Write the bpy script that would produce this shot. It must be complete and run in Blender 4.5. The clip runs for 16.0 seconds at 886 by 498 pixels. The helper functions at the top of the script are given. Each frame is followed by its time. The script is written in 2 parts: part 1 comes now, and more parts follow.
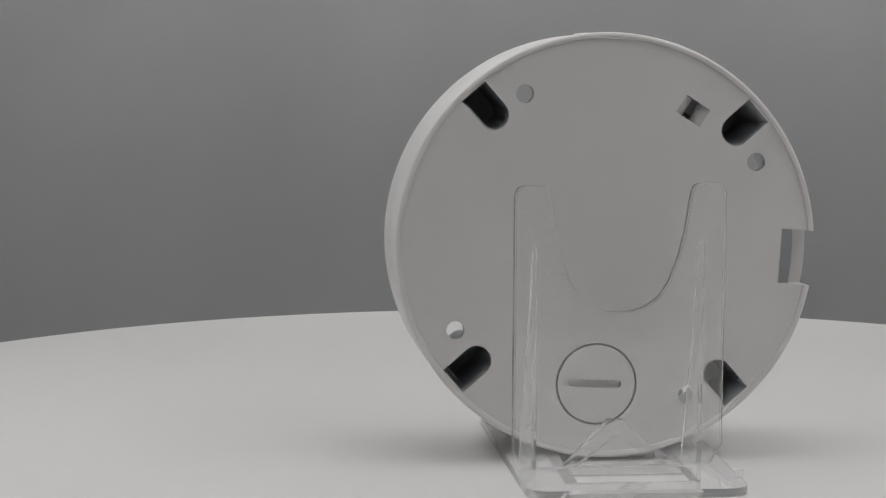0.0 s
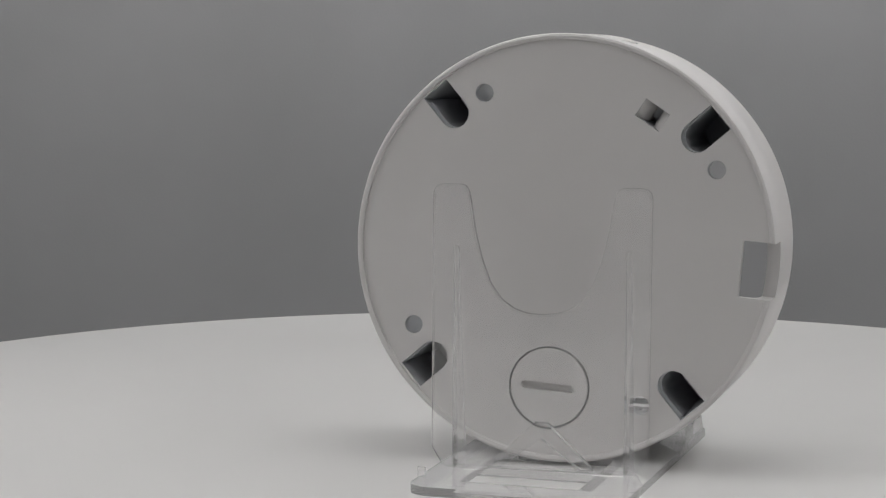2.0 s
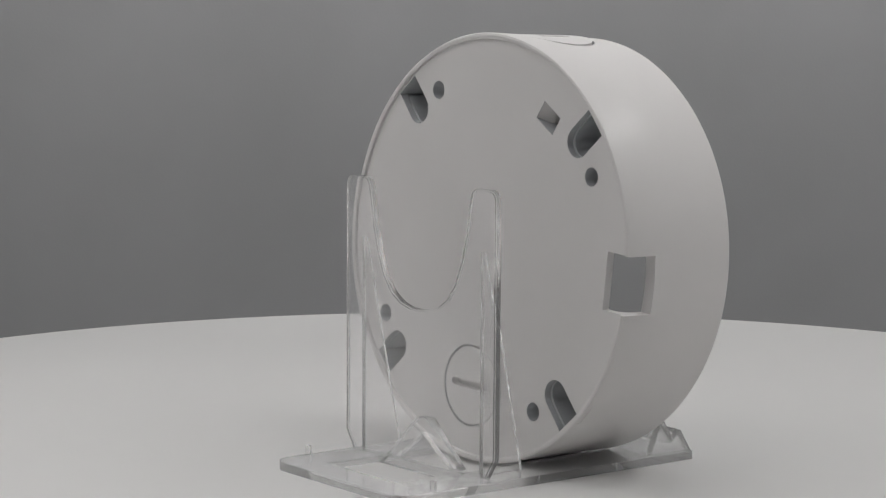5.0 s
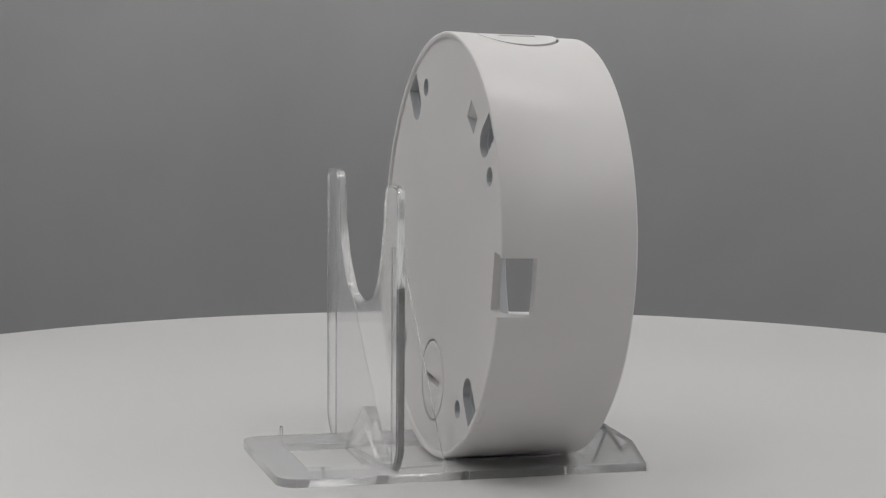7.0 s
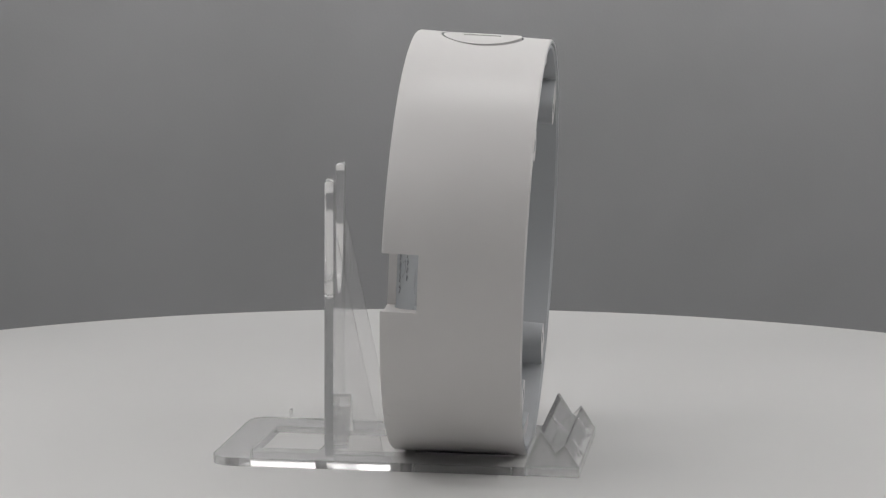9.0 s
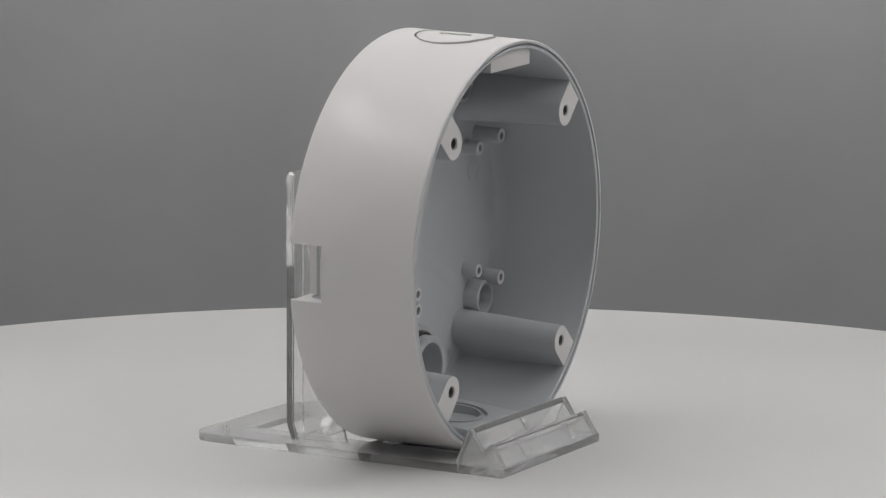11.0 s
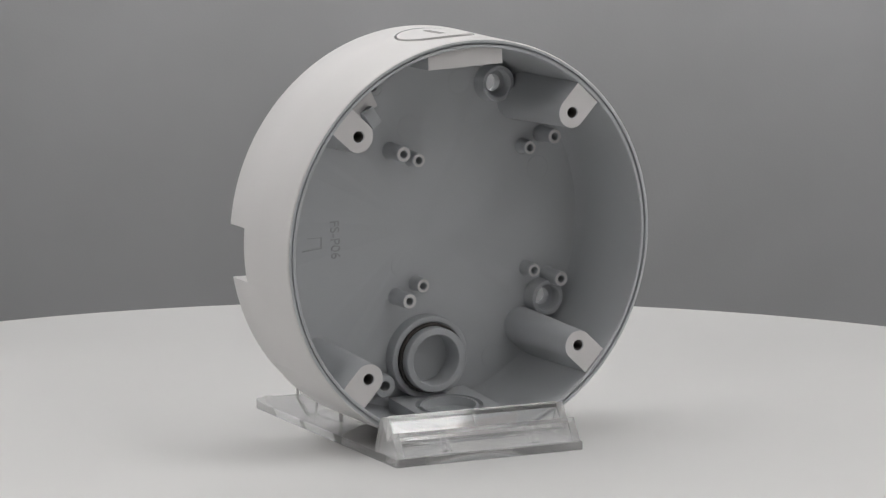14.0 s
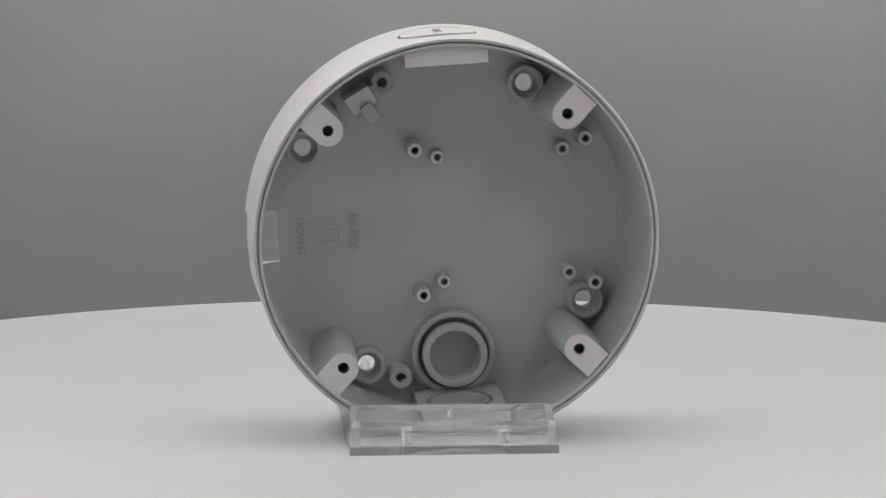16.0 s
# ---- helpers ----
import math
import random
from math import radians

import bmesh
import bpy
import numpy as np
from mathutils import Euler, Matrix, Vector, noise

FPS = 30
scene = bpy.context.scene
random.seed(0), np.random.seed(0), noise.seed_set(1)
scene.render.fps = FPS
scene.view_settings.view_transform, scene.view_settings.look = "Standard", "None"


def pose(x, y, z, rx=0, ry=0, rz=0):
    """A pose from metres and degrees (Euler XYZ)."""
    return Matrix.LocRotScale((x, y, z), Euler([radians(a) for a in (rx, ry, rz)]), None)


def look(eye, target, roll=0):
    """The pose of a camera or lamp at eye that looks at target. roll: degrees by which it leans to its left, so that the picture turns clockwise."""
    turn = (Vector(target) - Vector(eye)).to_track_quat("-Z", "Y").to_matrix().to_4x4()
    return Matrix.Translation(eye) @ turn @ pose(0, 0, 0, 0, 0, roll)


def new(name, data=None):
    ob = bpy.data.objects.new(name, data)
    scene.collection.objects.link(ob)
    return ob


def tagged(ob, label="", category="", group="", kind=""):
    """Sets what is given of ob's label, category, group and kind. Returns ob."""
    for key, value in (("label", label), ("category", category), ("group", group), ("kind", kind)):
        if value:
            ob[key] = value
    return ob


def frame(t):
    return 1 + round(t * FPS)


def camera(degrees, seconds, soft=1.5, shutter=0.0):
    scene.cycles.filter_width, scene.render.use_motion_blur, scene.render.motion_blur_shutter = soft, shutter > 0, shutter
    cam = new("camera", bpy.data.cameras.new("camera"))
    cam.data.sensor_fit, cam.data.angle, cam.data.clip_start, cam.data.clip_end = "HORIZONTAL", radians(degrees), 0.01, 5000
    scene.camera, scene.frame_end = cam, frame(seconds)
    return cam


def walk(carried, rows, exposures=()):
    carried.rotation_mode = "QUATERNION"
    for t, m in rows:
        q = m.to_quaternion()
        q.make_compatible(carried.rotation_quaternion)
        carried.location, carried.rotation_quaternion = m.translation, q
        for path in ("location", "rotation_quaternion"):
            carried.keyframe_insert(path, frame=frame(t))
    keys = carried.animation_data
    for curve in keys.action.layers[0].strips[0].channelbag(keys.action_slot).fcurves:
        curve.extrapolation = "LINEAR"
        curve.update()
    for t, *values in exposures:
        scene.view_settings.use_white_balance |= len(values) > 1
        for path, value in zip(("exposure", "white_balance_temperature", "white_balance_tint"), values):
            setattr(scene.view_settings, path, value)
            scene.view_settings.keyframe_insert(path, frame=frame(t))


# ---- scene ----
# ---- camera and its path ----
cam = camera(19.49, 16.0, soft=1.3)
EYE = (0.0, -0.84, 0.1706)
VIEW = look(EYE, (EYE[0] - 0.0303, EYE[1] + 0.9915, EYE[2] - 0.1268), 0.38)
walk(cam, [(0.0, VIEW), (16.0, VIEW)], exposures=[(0.0, -0.15), (4.2, -0.15), (9.2, -0.12), (11.5, -0.06), (12.5, 0.02), (14.0, 0.08), (16.0, 0.12)])

# degrees through which the turntable has turned, second by second
TURN = [-0.06, -11.70, -23.57, -35.47, -47.26, -58.88, -70.33, -81.61, -92.76,
        -103.79, -114.75, -125.70, -136.70, -147.80, -158.96, -170.05, -180.92]

# ---- world, lamps, exposure ----
world = bpy.data.worlds.new("world")
scene.world = world
world.use_nodes = True
world.node_tree.nodes["Background"].inputs[0].default_value = (0.5, 0.52, 0.55, 1)
world.node_tree.nodes["Background"].inputs[1].default_value = 0.05

# strip lamps at the sides, at the front corners and over the turntable, and two added, unseen ones:
# over its back edge, and turned to the backdrop to brighten it: place, size, watts, degrees of tilt
LAMPS = (((-0.335, -0.05, 0.50), (0.10, 0.30), 0.47, 0), ((0.335, -0.05, 0.50), (0.10, 0.30), 0.47, 0),
         ((-0.30, -0.40, 0.50), (0.10, 0.22), 0.25, 0), ((0.30, -0.40, 0.50), (0.10, 0.22), 0.25, 0),
         ((0.0, 0.0, 0.53), (0.36, 0.07), 0.37, 0),
         ((0.0, 0.33, 0.53), (0.70, 0.04), 0.12, 0), ((0.0, 0.36, 0.36), (0.86, 0.03), 1.35, 64.5))
for place, (wide, long), watts, tilt in LAMPS:
    lamp_data = bpy.data.lights.new("strip_light", "AREA")
    lamp_data.shape, lamp_data.size, lamp_data.size_y = "RECTANGLE", wide, long
    lamp_data.energy, lamp_data.color = watts, (1.0, 0.99, 0.985)
    lamp = new("strip_light", lamp_data)
    lamp.matrix_world = pose(*place, tilt) @ pose(0, 0, -0.007)

MM = 0.001


# ---- materials ----
def material(name, base, rough=0.5, var=0.06, scale=40.0, grain=900.0, bump=0.03, spec=0.5, tint=None, ior=1.46):
    m = bpy.data.materials.new(name)
    m.use_nodes = True
    nt = m.node_tree
    b = nt.nodes["Principled BSDF"]
    b.inputs["Roughness"].default_value = rough
    b.inputs["Specular IOR Level"].default_value = spec
    b.inputs["IOR"].default_value = ior
    co = nt.nodes.new("ShaderNodeTexCoord")
    big, fine = nt.nodes.new("ShaderNodeTexNoise"), nt.nodes.new("ShaderNodeTexNoise")
    big.inputs["Scale"].default_value, big.inputs["Detail"].default_value = scale, 4
    fine.inputs["Scale"].default_value, fine.inputs["Detail"].default_value = grain, 2
    nt.links.new(co.outputs["Object"], big.inputs["Vector"])
    nt.links.new(co.outputs["Object"], fine.inputs["Vector"])
    ramp = nt.nodes.new("ShaderNodeValToRGB")
    lo = [c * (1 - var) for c in base]
    hi = [min(1, c * (1 + var)) for c in (tint or base)]
    ramp.color_ramp.elements[0].position, ramp.color_ramp.elements[1].position = 0.3, 0.7
    ramp.color_ramp.elements[0].color, ramp.color_ramp.elements[1].color = (*lo, 1), (*hi, 1)
    nt.links.new(big.outputs["Fac"], ramp.inputs["Fac"])
    nt.links.new(ramp.outputs["Color"], b.inputs["Base Color"])
    rr = nt.nodes.new("ShaderNodeMapRange")
    rr.inputs["To Min"].default_value, rr.inputs["To Max"].default_value = rough - 0.05, rough + 0.07
    nt.links.new(big.outputs["Fac"], rr.inputs["Value"])
    nt.links.new(rr.outputs["Result"], b.inputs["Roughness"])
    bp = nt.nodes.new("ShaderNodeBump")
    bp.inputs["Strength"].default_value, bp.inputs["Distance"].default_value = bump, 0.0004
    nt.links.new(fine.outputs["Fac"], bp.inputs["Height"])
    nt.links.new(bp.outputs["Normal"], b.inputs["Normal"])
    return m


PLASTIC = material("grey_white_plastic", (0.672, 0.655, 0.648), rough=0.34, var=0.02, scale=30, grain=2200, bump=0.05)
INNER = material("darker_grey_plastic", (0.495, 0.508, 0.524), rough=0.5, var=0.03, scale=25, grain=1800, bump=0.06)
RUBBER = material("dark_brown_rubber", (0.06, 0.052, 0.048), rough=0.6, var=0.1)
MARK = material("moulded_letter_plastic", (0.39, 0.40, 0.41), rough=0.5, var=0.02)
PLATTER = material("white_laminate", (0.63, 0.625, 0.617), rough=0.62, var=0.012, scale=14, grain=1500, bump=0.05, spec=0.3)
WALL = material("grey_backdrop_paper", (0.283, 0.283, 0.288), rough=0.85, var=0.06, scale=9, grain=700, bump=0.12, spec=0.2)
STUDIO = material("white_tent_fabric", (0.70, 0.70, 0.705), rough=0.85, var=0.04, scale=6, grain=500, spec=0.2)
FLOOR = material("grey_table_board", (0.40, 0.40, 0.40), rough=0.7, var=0.05, scale=8)
INSERT = material("dark_thread_metal", (0.07, 0.06, 0.055), rough=0.45, var=0.1)
METAL = material("lamp_housing_metal", (0.55, 0.55, 0.56), rough=0.4, var=0.04)


def acrylic(name, clear, rough, haze):
    m = bpy.data.materials.new(name)
    m.use_nodes = True
    nt = m.node_tree
    b = nt.nodes["Principled BSDF"]
    b.inputs["Base Color"].default_value = (clear, clear, clear, 1)
    b.inputs["Transmission Weight"].default_value = 1.0 - haze
    b.inputs["IOR"].default_value = 1.45
    co, nz = nt.nodes.new("ShaderNodeTexCoord"), nt.nodes.new("ShaderNodeTexNoise")
    nz.inputs["Scale"].default_value = 60
    nt.links.new(co.outputs["Object"], nz.inputs["Vector"])
    rr = nt.nodes.new("ShaderNodeMapRange")
    rr.inputs["To Min"].default_value, rr.inputs["To Max"].default_value = rough, rough + 0.06
    nt.links.new(nz.outputs["Fac"], rr.inputs["Value"])
    nt.links.new(rr.outputs["Result"], b.inputs["Roughness"])
    bp = nt.nodes.new("ShaderNodeBump")
    bp.inputs["Strength"].default_value, bp.inputs["Distance"].default_value = 0.03, 0.0005
    nt.links.new(nz.outputs["Fac"], bp.inputs["Height"])
    nt.links.new(bp.outputs["Normal"], b.inputs["Normal"])
    return m


ACRYLIC = acrylic("clear_acrylic", 0.98, 0.01, 0.075)
PLATE = acrylic("worn_clear_acrylic", 0.86, 0.02, 0.17)
LIP = acrylic("polished_acrylic", 0.98, 0.01, 0.06)
FROSTED = acrylic("frosted_acrylic", 0.84, 0.20, 0.20)

GLOW = bpy.data.materials.new("lamp_diffuser_glow")
GLOW.use_nodes = True
GLOW.node_tree.nodes["Principled BSDF"].inputs["Emission Color"].default_value = (1, 0.985, 0.96, 1)
GLOW.node_tree.nodes["Principled BSDF"].inputs["Emission Strength"].default_value = 2.5


# ---- mesh helpers (millimetres in, metres out) ----
def finish(bm, name, sharp=32):
    bmesh.ops.remove_doubles(bm, verts=bm.verts, dist=1e-7)
    bmesh.ops.recalc_face_normals(bm, faces=bm.faces)
    me = bpy.data.meshes.new(name)
    bm.to_mesh(me)
    bm.free()
    smooth(me, sharp)
    return me


def smooth(me, sharp=32):
    me.polygons.foreach_set("use_smooth", [True] * len(me.polygons))
    me.set_sharp_from_angle(angle=radians(sharp))


def part(name, me, mat, parent, label="", m=None):
    if isinstance(me, bmesh.types.BMesh):
        me = finish(me, name)
    if not me.materials:
        me.materials.append(mat)
    ob = new(name, me)
    ob.parent = parent
    if m is not None:
        ob.matrix_basis = m
    return tagged(ob, label)


def two_tone(me, outside):
    """Darker grey plastic, with grey-white on the faces that outside(centre, normal) names."""
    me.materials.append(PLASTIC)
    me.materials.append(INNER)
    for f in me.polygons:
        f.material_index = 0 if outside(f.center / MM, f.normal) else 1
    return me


def lathe(prof, seg=96, closed=False, cx=0.0, cz=0.0, bm=None):
    """Revolve (radius, depth) pairs round the y axis through (cx, cz)."""
    bm = bm or bmesh.new()
    rings = []
    for r, y in prof:
        if r < 1e-6:
            rings.append([bm.verts.new((cx * MM, y * MM, cz * MM))])
        else:
            rings.append([bm.verts.new(((cx + r * math.cos(2 * math.pi * k / seg)) * MM, y * MM,
                                        (cz + r * math.sin(2 * math.pi * k / seg)) * MM)) for k in range(seg)])
    pairs = list(zip(rings, rings[1:])) + ([(rings[-1], rings[0])] if closed else [])
    for a, b in pairs:
        for k in range(seg):
            j = (k + 1) % seg
            if len(a) == 1 and len(b) == 1:
                continue
            if len(a) == 1:
                bm.faces.new((a[0], b[j], b[k]))
            elif len(b) == 1:
                bm.faces.new((a[k], a[j], b[0]))
            else:
                bm.faces.new((a[k], a[j], b[j], b[k]))
    bmesh.ops.recalc_face_normals(bm, faces=bm.faces)
    return bm


def loft(poly_a, poly_b, place_a, place_b, bm=None):
    """A solid between two outlines of equally many corners."""
    bm = bm or bmesh.new()
    va = [bm.verts.new([c * MM for c in place_a(*q)]) for q in poly_a]
    vb = [bm.verts.new([c * MM for c in place_b(*q)]) for q in poly_b]
    n = len(va)
    bm.faces.new(va)
    bm.faces.new(list(reversed(vb)))
    for k in range(n):
        j = (k + 1) % n
        bm.faces.new((va[k], vb[k], vb[j], va[j]))
    bmesh.ops.recalc_face_normals(bm, faces=bm.faces)
    return bm


def along_y(poly, y0, y1, bm=None):
    return loft(poly, poly, lambda x, z: (x, y0, z), lambda x, z: (x, y1, z), bm)


def along_x(poly, x0, x1, bm=None):
    return loft(poly, poly, lambda y, z: (x0, y, z), lambda y, z: (x1, y, z), bm)


def along_z(poly, z0, z1, bm=None):
    return loft(poly, poly, lambda x, y: (x, y, z0), lambda x, y: (x, y, z1), bm)


def box(x0, x1, y0, y1, z0, z1, bevel=0.0, bm=None):
    made = bmesh.new()
    along_z([(x0, y0), (x1, y0), (x1, y1), (x0, y1)], z0, z1, made)
    if bevel:
        bmesh.ops.bevel(made, geom=made.edges[:], offset=bevel * MM, segments=2, profile=0.6, affect="EDGES")
    if bm is None:
        return made
    me = bpy.data.meshes.new("tmp")
    made.to_mesh(me)
    made.free()
    bm.from_mesh(me)
    bpy.data.meshes.remove(me)
    return bm


def rounded(x0, x1, y0, y1, radii, seg=6):
    """A rectangle's outline with four corner radii, from the lower left on, anticlockwise."""
    out = []
    for (cx, cy, sx, sy, a0), r in zip(((x0, y0, 1, 1, 180), (x1, y0, -1, 1, 270), (x1, y1, -1, -1, 0), (x0, y1, 1, -1, 90)), radii):
        if r <= 0:
            out.append((cx, cy))
            continue
        for k in range(seg + 1):
            a = radians(a0 + 90 * k / seg)
            out.append((cx + sx * r + r * math.cos(a), cy + sy * r + r * math.sin(a)))
    return out


def carve(bm, cutters, name):
    """The mesh bm less the cutters."""
    def temp(b, label):
        return new(label, finish(b, label))
    base = temp(bm, name)
    tools = [temp(c, "cutter") for c in cutters]
    for tool in tools:
        mod = base.modifiers.new("b", "BOOLEAN")
        mod.operation, mod.solver, mod.object = "DIFFERENCE", "EXACT", tool
    deps = bpy.context.evaluated_depsgraph_get()
    me = bpy.data.meshes.new_from_object(base.evaluated_get(deps))
    me.name = name
    for ob in [base] + tools:
        old = ob.data
        bpy.data.objects.remove(ob)
        bpy.data.meshes.remove(old)
    smooth(me, 30)
    return me


def spin(u, v, deg):
    a = radians(deg)
    return u * math.cos(a) - v * math.sin(a), u * math.sin(a) + v * math.cos(a)


# ---- the studio round the turntable ----
def slab(name, x0, x1, y0, y1, z0, z1, mat, label, category):
    bm = bmesh.new()
    along_z([(x0, y0), (x1, y0), (x1, y1), (x0, y1)], z0, z1, bm)
    ob = new(name, finish(bm, name))
    ob.data.materials.append(mat)
    return tagged(ob, label, category, kind="structure")


slab("wall_north", -470, 470, 450, 470, -60, 600, WALL, "plain grey backdrop wall behind the white turntable", "wall")
slab("wall_south", -470, 470, -1270, -1250, -60, 600, STUDIO, "plain white fabric wall of the photo tent", "wall")
slab("wall_west", -490, -470, -1270, 470, -60, 600, STUDIO, "plain white fabric wall of the photo tent", "wall")
slab("wall_east", 470, 490, -1270, 470, -60, 600, STUDIO, "plain white fabric wall of the photo tent", "wall")
slab("ceiling", -490, 490, -1270, 470, 600, 620, STUDIO, "plain white fabric roof of the photo tent", "ceiling")
slab("floor", -490, 490, -1270, 470, -80, -60, FLOOR, "grey board under the turntable", "floor")


def make_lamp(place, size, tilt, label):
    thing = tagged(new("strip_lamp"), label, "lamp", "strip lamps")
    thing.matrix_basis = pose(*place, tilt)
    a, b = size[0] * 500, size[1] * 500
    part("housing", box(-a - 8, a + 8, -b - 8, b + 8, 0, 20, 3), METAL, thing)
    part("diffuser", box(-a, a, -b, b, -5, -0.5, 1), GLOW, thing, "glowing white diffuser")
    h = (0.60 - place[2] - 0.02) / MM
    for v in (-0.7, 0.7):
        x, y = (v * a, 0) if a > b else (0, v * b)
        part("suspension_rod", lathe([(0, 0), (3, 0), (3, h), (0, h)], 12), METAL, thing, m=pose(0, 0, 0, -tilt) @ pose(x * MM, y * MM, 0.02 if tilt == 0 else 0.0, 90))
    return thing


LAMP_LABELS = ["narrow white strip lamp hanging beside the turntable"] * 2 + [
    "short white strip lamp hanging by the turntable's front edge"] * 2 + ["short white strip lamp hanging over the turntable",
    "unseen thin white strip lamp added over the turntable's back edge", "unseen thin white strip lamp added to brighten the grey backdrop"]
for (place, size, _, tilt), words in zip(LAMPS, LAMP_LABELS):
    make_lamp(place, size, tilt, words)


# ---- turntable ----
def make_turntable():
    thing = tagged(new("turntable"), "large round white turntable with a smooth matt top", "turntable")
    prof = [(0, 0), (302.3, 0), (303.2, -0.4), (303.6, -1.4), (303.6, -10.6), (303.0, -11.6), (302, -12), (0, -12)]
    part("platter", lathe(prof, 256), PLATTER, thing, "round white platter", m=Matrix.Translation((0.0201, -0.0147, 0)) @ pose(0, 0, 0, 90))
    part("drive_base", lathe([(0, -12), (120, -12), (124, -15), (124, -56), (120, -60), (0, -60)], 96), METAL, thing, m=pose(0, 0, 0, 90))
    return thing


turntable = make_turntable()


# ---- round junction box: local x to the side, y from its back to its open front, z up ----
DIAG = 55.0
CORNERS = (45, 135, 225, 315)
MOUNTS = ((-29.5, 46.1), (46.2, 29.5), (-46.2, -29.5), (29.4, -46.1))


def d_outline(a, reach, seg=14):
    """A D: half a circle of radius a that faces the middle, with straight sides out to the wall."""
    pts = [(reach, -a)]
    for k in range(seg + 1):
        t = radians(270 - 180 * k / seg)
        pts.append((DIAG + a * math.cos(t), a * math.sin(t)))
    pts.append((reach, a))
    return pts


def d_loft(a0, r0, y0, a1, r1, y1, deg):
    def at(y):
        return lambda u, v: (spin(u, v, deg)[0], y, spin(u, v, deg)[1])
    return loft(d_outline(a0, r0), d_outline(a1, r1), at(y0), at(y1))


def pocket(deg):
    return d_loft(4.9, 64.9, -2, 3.9, 62.6, 33, deg)


def rod(x, z, r, y0, y1, seg=32):
    return lathe([(0, y0), (r, y0), (r, y1), (0, y1)], seg, cx=x, cz=z)


def turned_rect(cx, cz, w, h, deg):
    return [(cx + spin(u, v, deg)[0], cz + spin(u, v, deg)[1]) for u, v in ((-w / 2, -h / 2), (w / 2, -h / 2), (w / 2, h / 2), (-w / 2, h / 2))]


def upright(r0, r1, z0, z1, cx, cy, seg=64):
    """A ring or, with r0 = 0, a disc round the z axis."""
    prof = [(r0, z0), (r1, z0), (r1, z1), (r0, z1)]
    bm = lathe(prof, seg, closed=r0 > 0)
    bmesh.ops.transform(bm, matrix=Matrix.Translation((cx * MM, cy * MM, 0)) @ pose(0, 0, 0, 90), verts=bm.verts)
    return bm


def make_box():
    thing = tagged(new("junction_box"), "round grey-white plastic junction box, open at the front, standing upright", "junction box")
    shell = lathe([(0, 0.45), (65.3, 0.45), (65.5, -0.35), (66.4, -0.6), (67.0, -0.4), (67.3, 0.25), (66.7, 21), (66.25, 41.6), (65.9, 42.1),
                   (65.1, 42.1), (65.0, 40.9), (64.5, 40.9), (64.45, 41.75), (63.7, 41.8), (63.4, 41.5), (62.9, 8), (62.4, 5.0), (61.2, 3.4), (59.6, 3.0), (0, 3.0)], 224)
    cuts = [pocket(d) for d in CORNERS]
    cuts += [rod(x, z, 2.9, -2, 5) for x, z in MOUNTS]
    cuts.append(rod(-0.2, -44, 13.05, -2, 5, 72))
    cuts.append(box(56.4, 72, -3, 10.5, -8.8, 8.8))
    cuts.append(along_y(turned_rect(24.6, 44.3, 9.0, 6.4, -29), -2, 5))
    cuts.append(upright(0, 13.05, 60, 72, 0.6, 20.6, 72))
    cuts.append(along_y(turned_rect(52.6, -42.2, 8.0, 0.9, 51), -3, 1.6))
    body = part("body", two_tone(carve(shell, cuts, "body"), lambda c, n: c.y < 0.6 or math.hypot(c.x, c.z) > 65.85 or (c.x > 56 and abs(c.z) < 8.9 and c.y < 10.6)), PLASTIC, thing)

    column = d_loft(6.3, 63.4, 2.8, 5.0, 63.6, 41.4, 0)
    bore = lathe([(0, 34), (1.75, 34), (1.75, 41.0), (2.0, 41.2), (2.0, 45), (0, 45)], 28, cx=DIAG)
    post = two_tone(carve(column, [pocket(0), bore], "screw_post"), lambda c, n: c.y > 41.3)
    # threaded inserts in the screw holes
    thread = [(1.9, 35.0), (1.9, 41.0)]
    thread += [(1.72 - 0.22 * (k % 2), 41.0 - k * 0.25) for k in range(24)]
    insert = finish(lathe(thread, 20, closed=True), "threaded_insert")
    for d in CORNERS:
        standing = part("screw_post", post, PLASTIC, thing, m=pose(0.0008, 0, 0.0002, 0, -d, 0))
        part("threaded_insert", insert, INSERT, standing, "dark threaded metal insert", m=pose(DIAG * MM, 0, 0))

    boss = finish(lathe([(6.4, 2.9), (6.0, 8.2), (5.8, 8.4), (4.8, 8.4), (4.6, 8.2), (4.4, 4.2), (2.9, 4.0), (2.9, 2.9)], 48, closed=True), "hole_boss")
    for x, z in MOUNTS:
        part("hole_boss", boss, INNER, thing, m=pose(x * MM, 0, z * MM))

    def tube(name, r, hole, h):
        return finish(lathe([(r + 0.35, 2.9), (r + 0.05, 4.2), (r, h - 0.25), (r - 0.25, h), (hole + 0.2, h), (hole, h - 0.2), (hole, 4.0), (0, 4.0)], 32), name)
    # the ends of the studs are lighter than their sides
    short, tall, pin = tube("short_stud", 2.4, 1.15, 8.5), tube("tall_stud", 2.6, 1.2, 12.8), tube("pillar", 3.8, 1.7, 10.5)
    two_tone(short, lambda c, n: c.y > 8.45)
    two_tone(tall, lambda c, n: c.y > 12.75)
    for x, z in ((-40.9, 23.2), (-41.2, -19.2), (1.7, -19.0), (1.6, 23.4)):
        part("short_stud", short, PLASTIC, thing, m=pose(x * MM, 0, z * MM))
    for x, z in ((-48.2, 26.8), (-49.2, -22.5), (9.3, -22.5), (9.4, 26.8)):
        part("tall_stud", tall, PLASTIC, thing, m=pose(x * MM, 0, z * MM))
    for x, z in ((18.8, 50.0), (18.5, -50.5)):
        part("pillar", pin, INNER, thing, m=pose(x * MM, 0, z * MM))

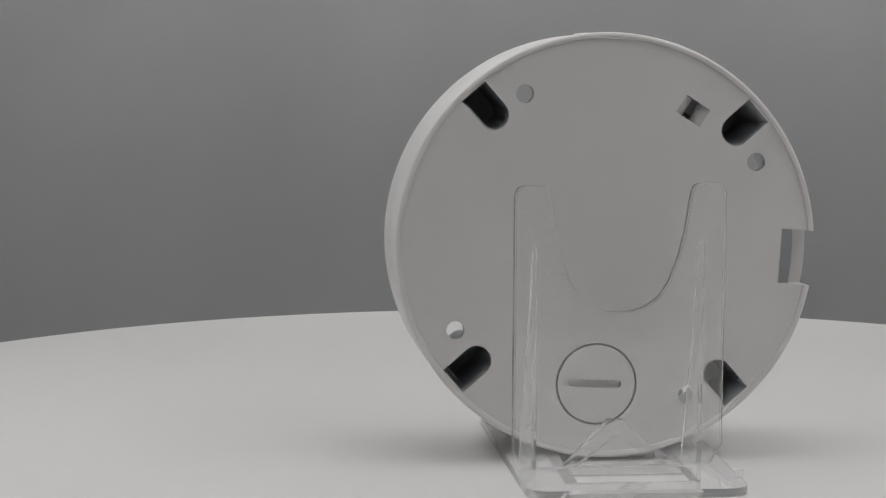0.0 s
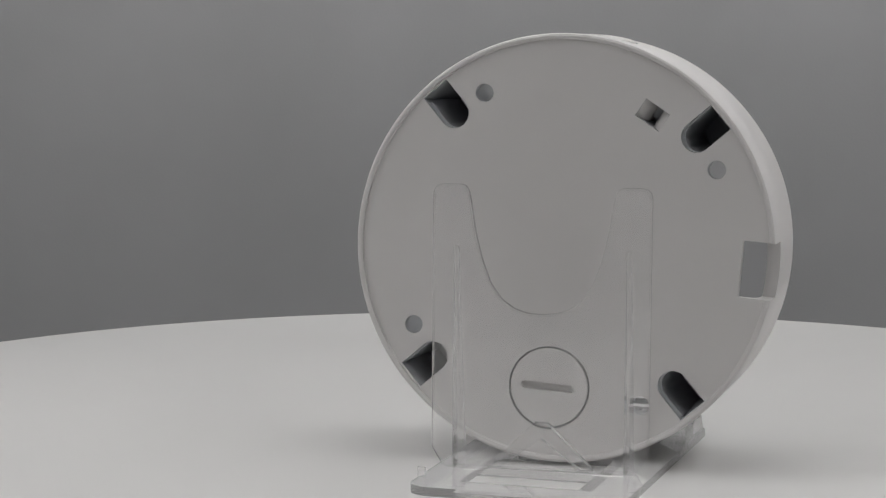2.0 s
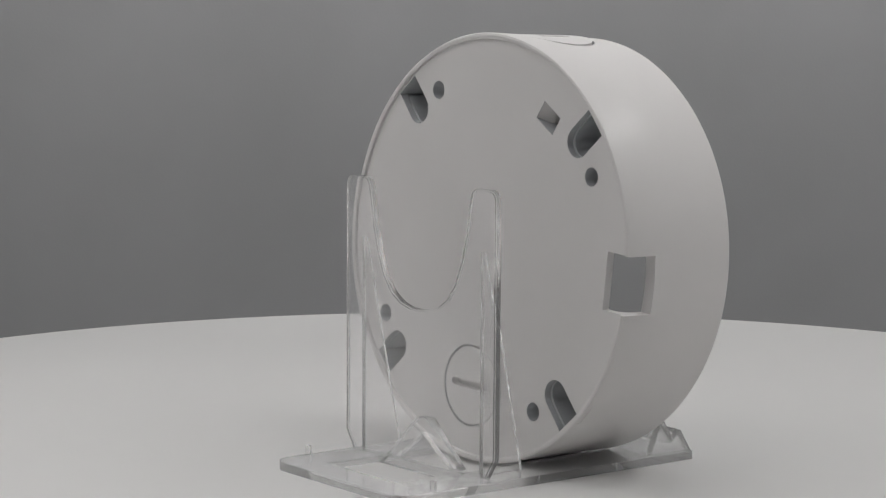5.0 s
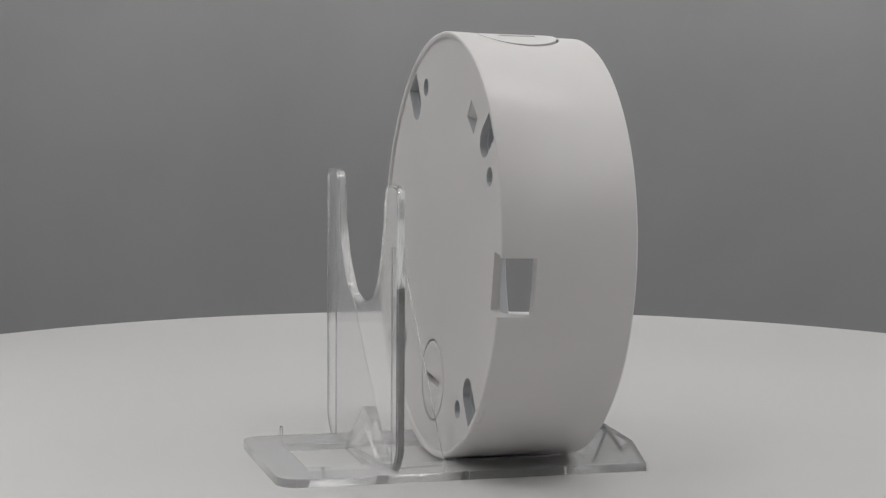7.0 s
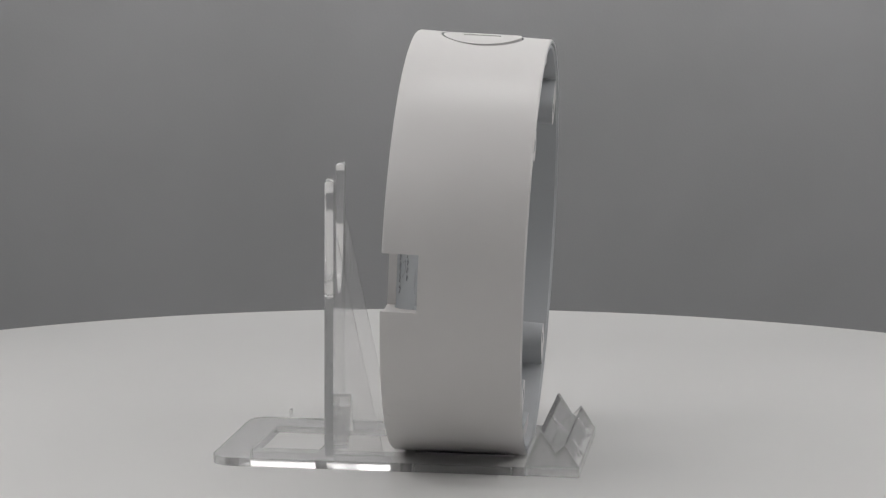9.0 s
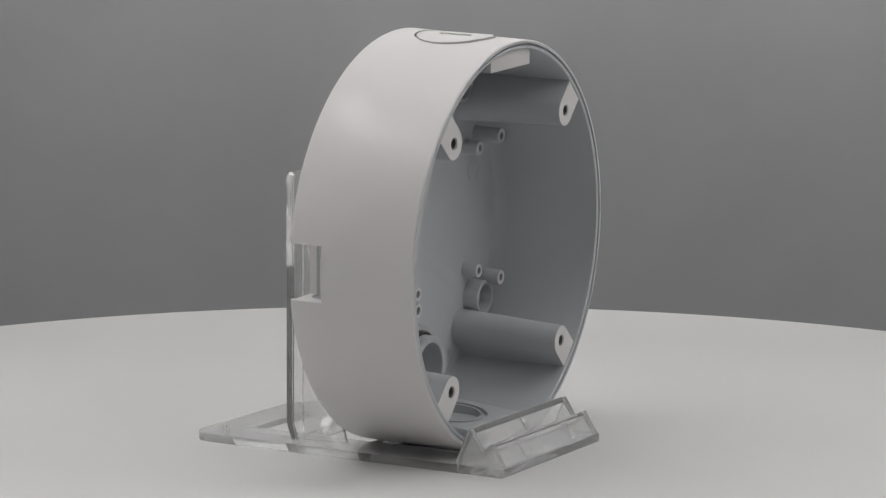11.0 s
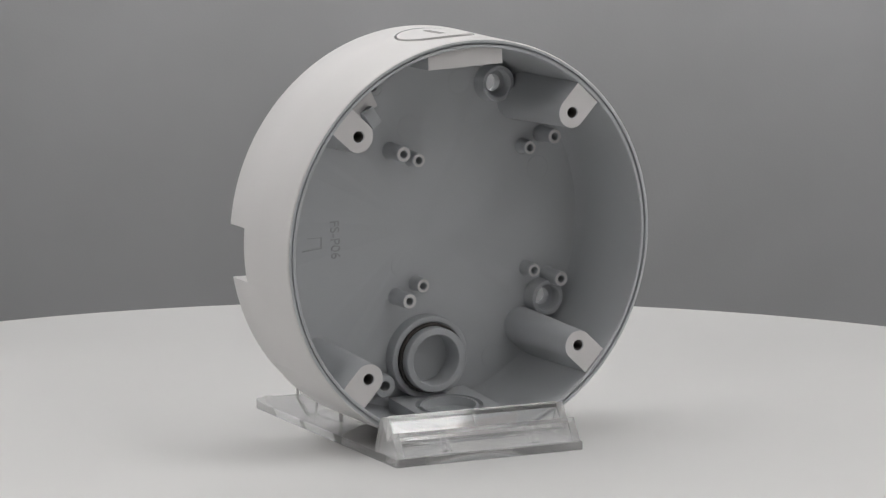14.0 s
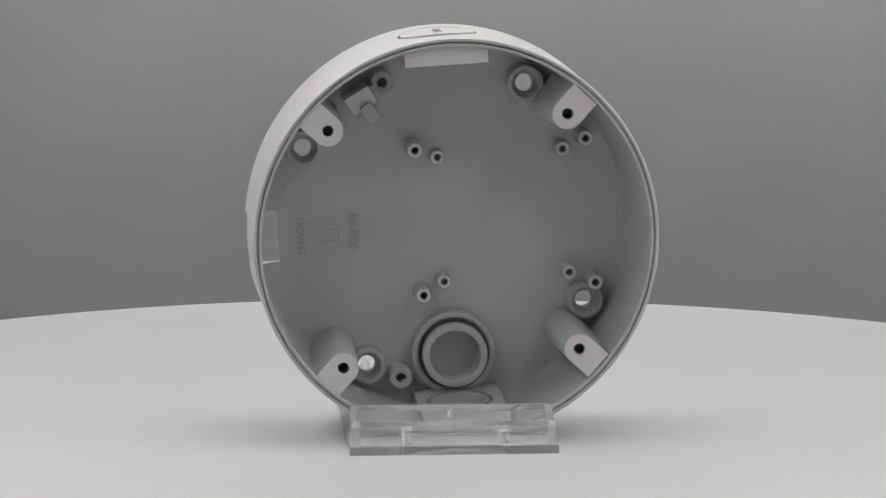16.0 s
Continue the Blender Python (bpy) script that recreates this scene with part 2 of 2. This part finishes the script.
    # threaded entry in the back with its slotted screw plug
    collar = [(14.3, 2.9), (14.2, 7.6), (13.9, 7.9)]
    r = 12.6
    collar += [(r, 7.9)]
    for k in range(5):
        collar += [(r - 0.55, 7.5 - k * 0.9), (r, 7.05 - k * 0.9)]
    collar += [(13.0, 2.9)]
    part("threaded_collar", lathe(collar, 96, closed=True, cx=-0.2, cz=-44), INNER, thing)
    plug = lathe([(0, 0.42), (12.2, 0.42), (12.42, 0.64), (12.42, 3.2), (11.0, 3.3), (11.0, 11.9), (10.7, 12.2), (8.9, 12.2), (8.6, 11.9), (8.5, 3.6), (0, 3.6)], 96, cx=-0.2, cz=-44)
    groove = along_y(slot_outline(-0.7, -43.9, 17.2, 2.5, 1.0), -1, 3.1)
    stopper = part("screw_plug", two_tone(carve(plug, [groove], "screw_plug"), lambda c, n: c.y < 3.15), PLASTIC, thing, "slotted round screw plug")
    part("plug_seal", lathe([(11.9, 3.4), (12.0, 8.5), (11.7, 9.0), (11.1, 9.0), (11.05, 3.4)], 72, closed=True, cx=-0.2, cz=-44), RUBBER, stopper, "dark rubber seal ring")

    # flat seats of the two side entries
    top = box(-13.3, 13.6, 2.9, 40.2, 57.4, 63.9, 0.25)
    part("entry_seat", two_tone(finish(top, "entry_seat"), lambda c, n: c.y > 39), PLASTIC, thing, "flat seat under the upper knock-out")
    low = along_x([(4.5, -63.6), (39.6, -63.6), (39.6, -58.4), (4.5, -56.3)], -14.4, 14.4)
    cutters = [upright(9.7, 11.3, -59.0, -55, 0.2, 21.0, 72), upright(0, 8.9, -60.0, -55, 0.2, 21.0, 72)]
    part("entry_seat", two_tone(carve(low, cutters, "entry_seat"), lambda c, n: c.y > 39), PLASTIC, thing, "flat seat with a round knock-out")
    knock, steps = bmesh.new(), (0, 4, 8, 11, 12.3)
    rings = []
    for r in steps:
        rings.append([(0.6 + r * math.cos(math.pi * k / 36), 20.6 + r * math.sin(math.pi * k / 36)) for k in range(72 if r else 1)])
    lid = [[knock.verts.new((x * MM, y * MM, math.sqrt(67.0 ** 2 - x * x) * MM)) for x, y in ring] for ring in rings]
    lid.append([knock.verts.new((x * MM, y * MM, 62.5 * MM)) for x, y in rings[-1]])
    for a, b in zip(lid, lid[1:]):
        for k in range(72):
            j = (k + 1) % 72
            knock.faces.new((a[0], b[k], b[j]) if len(a) == 1 else (a[k], b[k], b[j], a[j]))
    knock.faces.new(lid[-1])
    kcut = box(-0.8, 2.0, 14.5, 26.5, 63.6, 69)
    part("knock_out", carve(knock, [kcut], "knock_out"), PLASTIC, thing, "round knock-out disc with a slot")

    # clip at the upper edge
    clip = along_y(turned_rect(26.8, 45.4, 8.9, 6.4, -29), 2.9, 19)
    # its front face leans down
    for v in clip.verts:
        if v.co.y > 15 * MM:
            v.co.y += 0.3 * (v.co.z - 45.4 * MM)
    clip = carve(clip, [along_y(turned_rect(24.6, 44.3, 8.9, 6.3, -29), -2, 8), along_y(turned_rect(24.5, 42.4, 4.3, 3.2, -31), 12, 25)], "clip")
    part("clip", two_tone(clip, lambda c, n: c.y > 15 and n.y > 0.6), PLASTIC, thing, "small hooked plastic clip")
    # deep sleeve added to keep the slot dark, narrowed by two curved tongues
    sleeve = carve(box(-5.1, 5.1, 2.9, 14.2, -3.8, 3.8, 0.2), [box(-4.45, 4.45, 1, 13.2, -3.15, 3.15)], "light_stop_sleeve")
    part("light_stop_sleeve", sleeve, INNER, thing, m=pose(0.0246, 0, 0.0443, 0, 29, 0))
    for side, deep in ((-1, 1.0), (1, 1.6)):
        ramp = [(side * u, w) for u, w in ((4.44, 0.6), (3.9, 1.4), (2.6, 2.9), (1.6, 4.6), (deep, 6.6), (deep, 13.1), (4.44, 13.1))]
        tongue = loft(ramp, ramp, lambda u, w: (u, w, -3.1), lambda u, w: (u, w, 3.1))
        part("clip_tongue", tongue, PLASTIC, thing, m=pose(0.0246, 0, 0.0443, 0, 29, 0))
    part("clip_hook", box(-2.0, 2.0, 14.3, 20.5, -3.1, 3.1, 0.3), INNER, thing, m=pose(0.0241, 0, 0.0413, 0, 33, 0))

    # round ejector marks on the inner floor
    ring = finish(lathe([(4.3, 2.9), (4.3, 3.09), (3.95, 3.09), (4.05, 2.9)], 40, closed=True), "ejector_mark")
    for x, z in ((-17.4, 47.4), (2.2, 33.7), (-46.6, 15.1), (6.4, -12.1), (-26.8, -48.2), (49.1, 15.4)):
        part("ejector_mark", ring, INNER, thing, m=pose(x * MM, 0, z * MM))

    # raised letters and a corner mark on the inner floor
    for text, x, z, size in (("down", 47.6, -0.4, 5.7), ("FS-P06", 30.0, -0.4, 4.75)):
        cu = bpy.data.curves.new("letters", "FONT")
        cu.body, cu.size, cu.extrude, cu.align_x = text, size * MM, 0.14 * MM, "CENTER"
        tmp = new("letters", cu)
        me = bpy.data.meshes.new_from_object(tmp.evaluated_get(bpy.context.evaluated_depsgraph_get()))
        bpy.data.objects.remove(tmp)
        turn = Matrix(((0, -1, 0, (x + 2.6) * MM), (0, 0, 1, 3.1 * MM), (-1, 0, 0, z * MM), (0, 0, 0, 1)))
        part("moulded_letters", me, MARK, thing, "raised moulded letters", m=turn)
    mark = along_y([(41, 1.2), (35.8, 1.0), (35.9, -2.9), (43, -3.3), (43, -2.9), (36.4, -2.6), (36.2, 0.7), (41, 0.9)], 2.9, 3.12)
    part("corner_mark", mark, MARK, thing)
    return thing


def slot_outline(cx, cz, length, width, deg, seg=8):
    pts, h = [], length / 2 - width / 2
    for side, a0 in ((1, -90), (-1, 90)):
        for k in range(seg + 1):
            a = radians(a0 + 180 * k / seg)
            u, v = side * h + width / 2 * math.cos(a), width / 2 * math.sin(a)
            pts.append((cx + spin(u, v, deg)[0], cz + spin(u, v, deg)[1]))
    return pts


junction_box = make_box()


# ---- clear acrylic easel stand: same axes, on the platter ----
def ribbon(line, half):
    """The outline of a bent sheet with even thickness along a line of points."""
    sides = ([], [])
    for k, (y, z) in enumerate(line):
        ways = [Vector((b[0] - a[0], b[1] - a[1])).normalized() for a, b in zip(line, line[1:])][max(0, k - 1):k + 1]
        normals = [Vector((-w.y, w.x)) for w in ways]
        mean = sum(normals, Vector((0, 0))).normalized()
        d = half / max(0.3, mean.dot(normals[0]))
        sides[0].append((y + mean.x * d, z + mean.y * d))
        sides[1].append((y - mean.x * d, z - mean.y * d))
    return sides[0] + sides[1][::-1]


def make_stand():
    thing = tagged(new("display_stand"), "clear acrylic display stand with a forked back plate", "display stand")
    plate = along_z(rounded(-33.7, 33.7, -58.5, 57.9, (7, 7, 0, 0)), 0.15, 2.85)
    holes = []
    for y0, y1 in ((-47, -26.2), (-22.4, 1.0)):
        wide, narrow = [(-21.2, y0), (21.2, y0), (21.2, y1), (-21.2, y1)], [(-16.5, y0), (16.5, y0), (16.5, y1), (-16.5, y1)]
        holes.append(loft(wide, narrow, lambda x, y: (x, y, -0.3), lambda x, y: (x, y, 3.3)))
    holes.append(along_z(rounded(-16, 16, 4, 36, (1.5, 1.5, 1.5, 1.5)), -2, 6))
    plate = carve(plate, holes, "base_plate")
    parts = [part("base_plate", plate, PLATE, thing)]
    for v in (-1, 1):
        parts.append(part("stop_pin", box(v * 32.6 - 1.2, v * 32.6 + 1.2, -45.4, -44.6, 2.9, 5.9, 0.1), ACRYLIC, thing))

    # forked back plate
    inner = [(22.3, 87.8), (21.6, 84), (20.4, 76), (18.4, 68), (15.6, 60.5), (12.2, 55.6), (8.2, 52.8), (4.2, 51.5), (0, 51.2)]
    right = [(30, 3.0), (33.6, 9), (33.6, 87.6), (33.2, 89.1), (32.2, 90.2), (30.7, 90.6), (25.0, 90.6), (23.6, 90.2), (22.8, 89.2)] + inner
    outline = right + [(-x, z) for x, z in reversed(right[:-1])]
    fork = along_y(outline, -1.35, 1.35)
    bmesh.ops.bevel(fork, geom=[e for e in fork.edges if abs(e.verts[0].co.y - e.verts[1].co.y) < 1e-6], offset=0.45 * MM, segments=2, affect="EDGES")
    tilt = pose(-0.0012, -0.0244, 0, 0, 0, 6.3)
    parts.append(part("fork", fork, ACRYLIC, thing, "upright forked plate with two prongs", m=tilt))
    for s in (-1, 1):
        fin = along_x([(1.45, 3.0), (17, 3.0), (2.2, 71.5), (1.45, 71.5)], s * 26.6 - 0.8, s * 26.6 + 0.8)
        parts.append(part("gusset", fin, ACRYLIC, thing, m=tilt))
    brace = along_y([(-16.5, 2.95), (-12.5, 2.95), (0, 12.5), (12.5, 2.95), (16.5, 2.95), (2.2, 17.2), (-2.2, 17.2)], 1.5, 5.2)
    parts.append(part("brace", brace, ACRYLIC, thing, "small peaked brace", m=tilt))

    # grooved lip along the front edge
    mid = [(41.4, 2.9), (45.6, 13.2), (50.4, 6.4), (53.1, 9.3), (57.2, 2.9)]
    zig = ribbon(mid, 0.5)
    lip = along_x(zig, -30.5, 30.5)
    parts.append(part("front_lip", lip, LIP, thing, "zigzag front lip"))
    cap = [(40.8, 2.9), (45.3, 14.0), (45.9, 14.0), (50.4, 7.2), (53.0, 10.1), (53.3, 10.0), (57.8, 2.9)]
    for x in (-33.0, 30.6):
        parts.append(part("lip_end", along_x(cap, x, x + 2.4), FROSTED, thing))
    for x, foot, lean in ((16.4, (57.4, 4.0), 6.8), (14.4, (57.4, 4.0), 6.8), (-14.9, (57.4, 4.0), 6.8), (-16.9, (57.4, 4.0), 6.8), (0.4, (49.9, 8.3), 6.4)):
        rib = upright(0, 0.75, 0, lean, 0, 0, 16)
        parts.append(part("lip_rib", rib, LIP, thing, m=pose(x * MM, foot[0] * MM + 0.0003, foot[1] * MM, 44)))
    for ob in parts:
        ob.visible_shadow = False
    return thing


display_stand = make_stand()


def motions():
    """The turntable carries the stand and the box round with it."""
    boxed = Matrix(((0.98508, -0.16059, 0.06184, 0.02705), (0.15756, 0.98619, 0.05108, -0.02996), (-0.06919, -0.04058, 0.99678, 0.06858), (0, 0, 0, 1)))
    stood = pose(0.02705, -0.02996, 0, 0, 0, 9.25) @ pose(0.0012, 0, 0, 0, 0, -1.2)
    for thing, rest in ((turntable, Matrix()), (display_stand, stood), (junction_box, boxed)):
        walk(thing, [(float(t), pose(0, 0, 0, 0, 0, a) @ rest) for t, a in enumerate(TURN)])


motions()
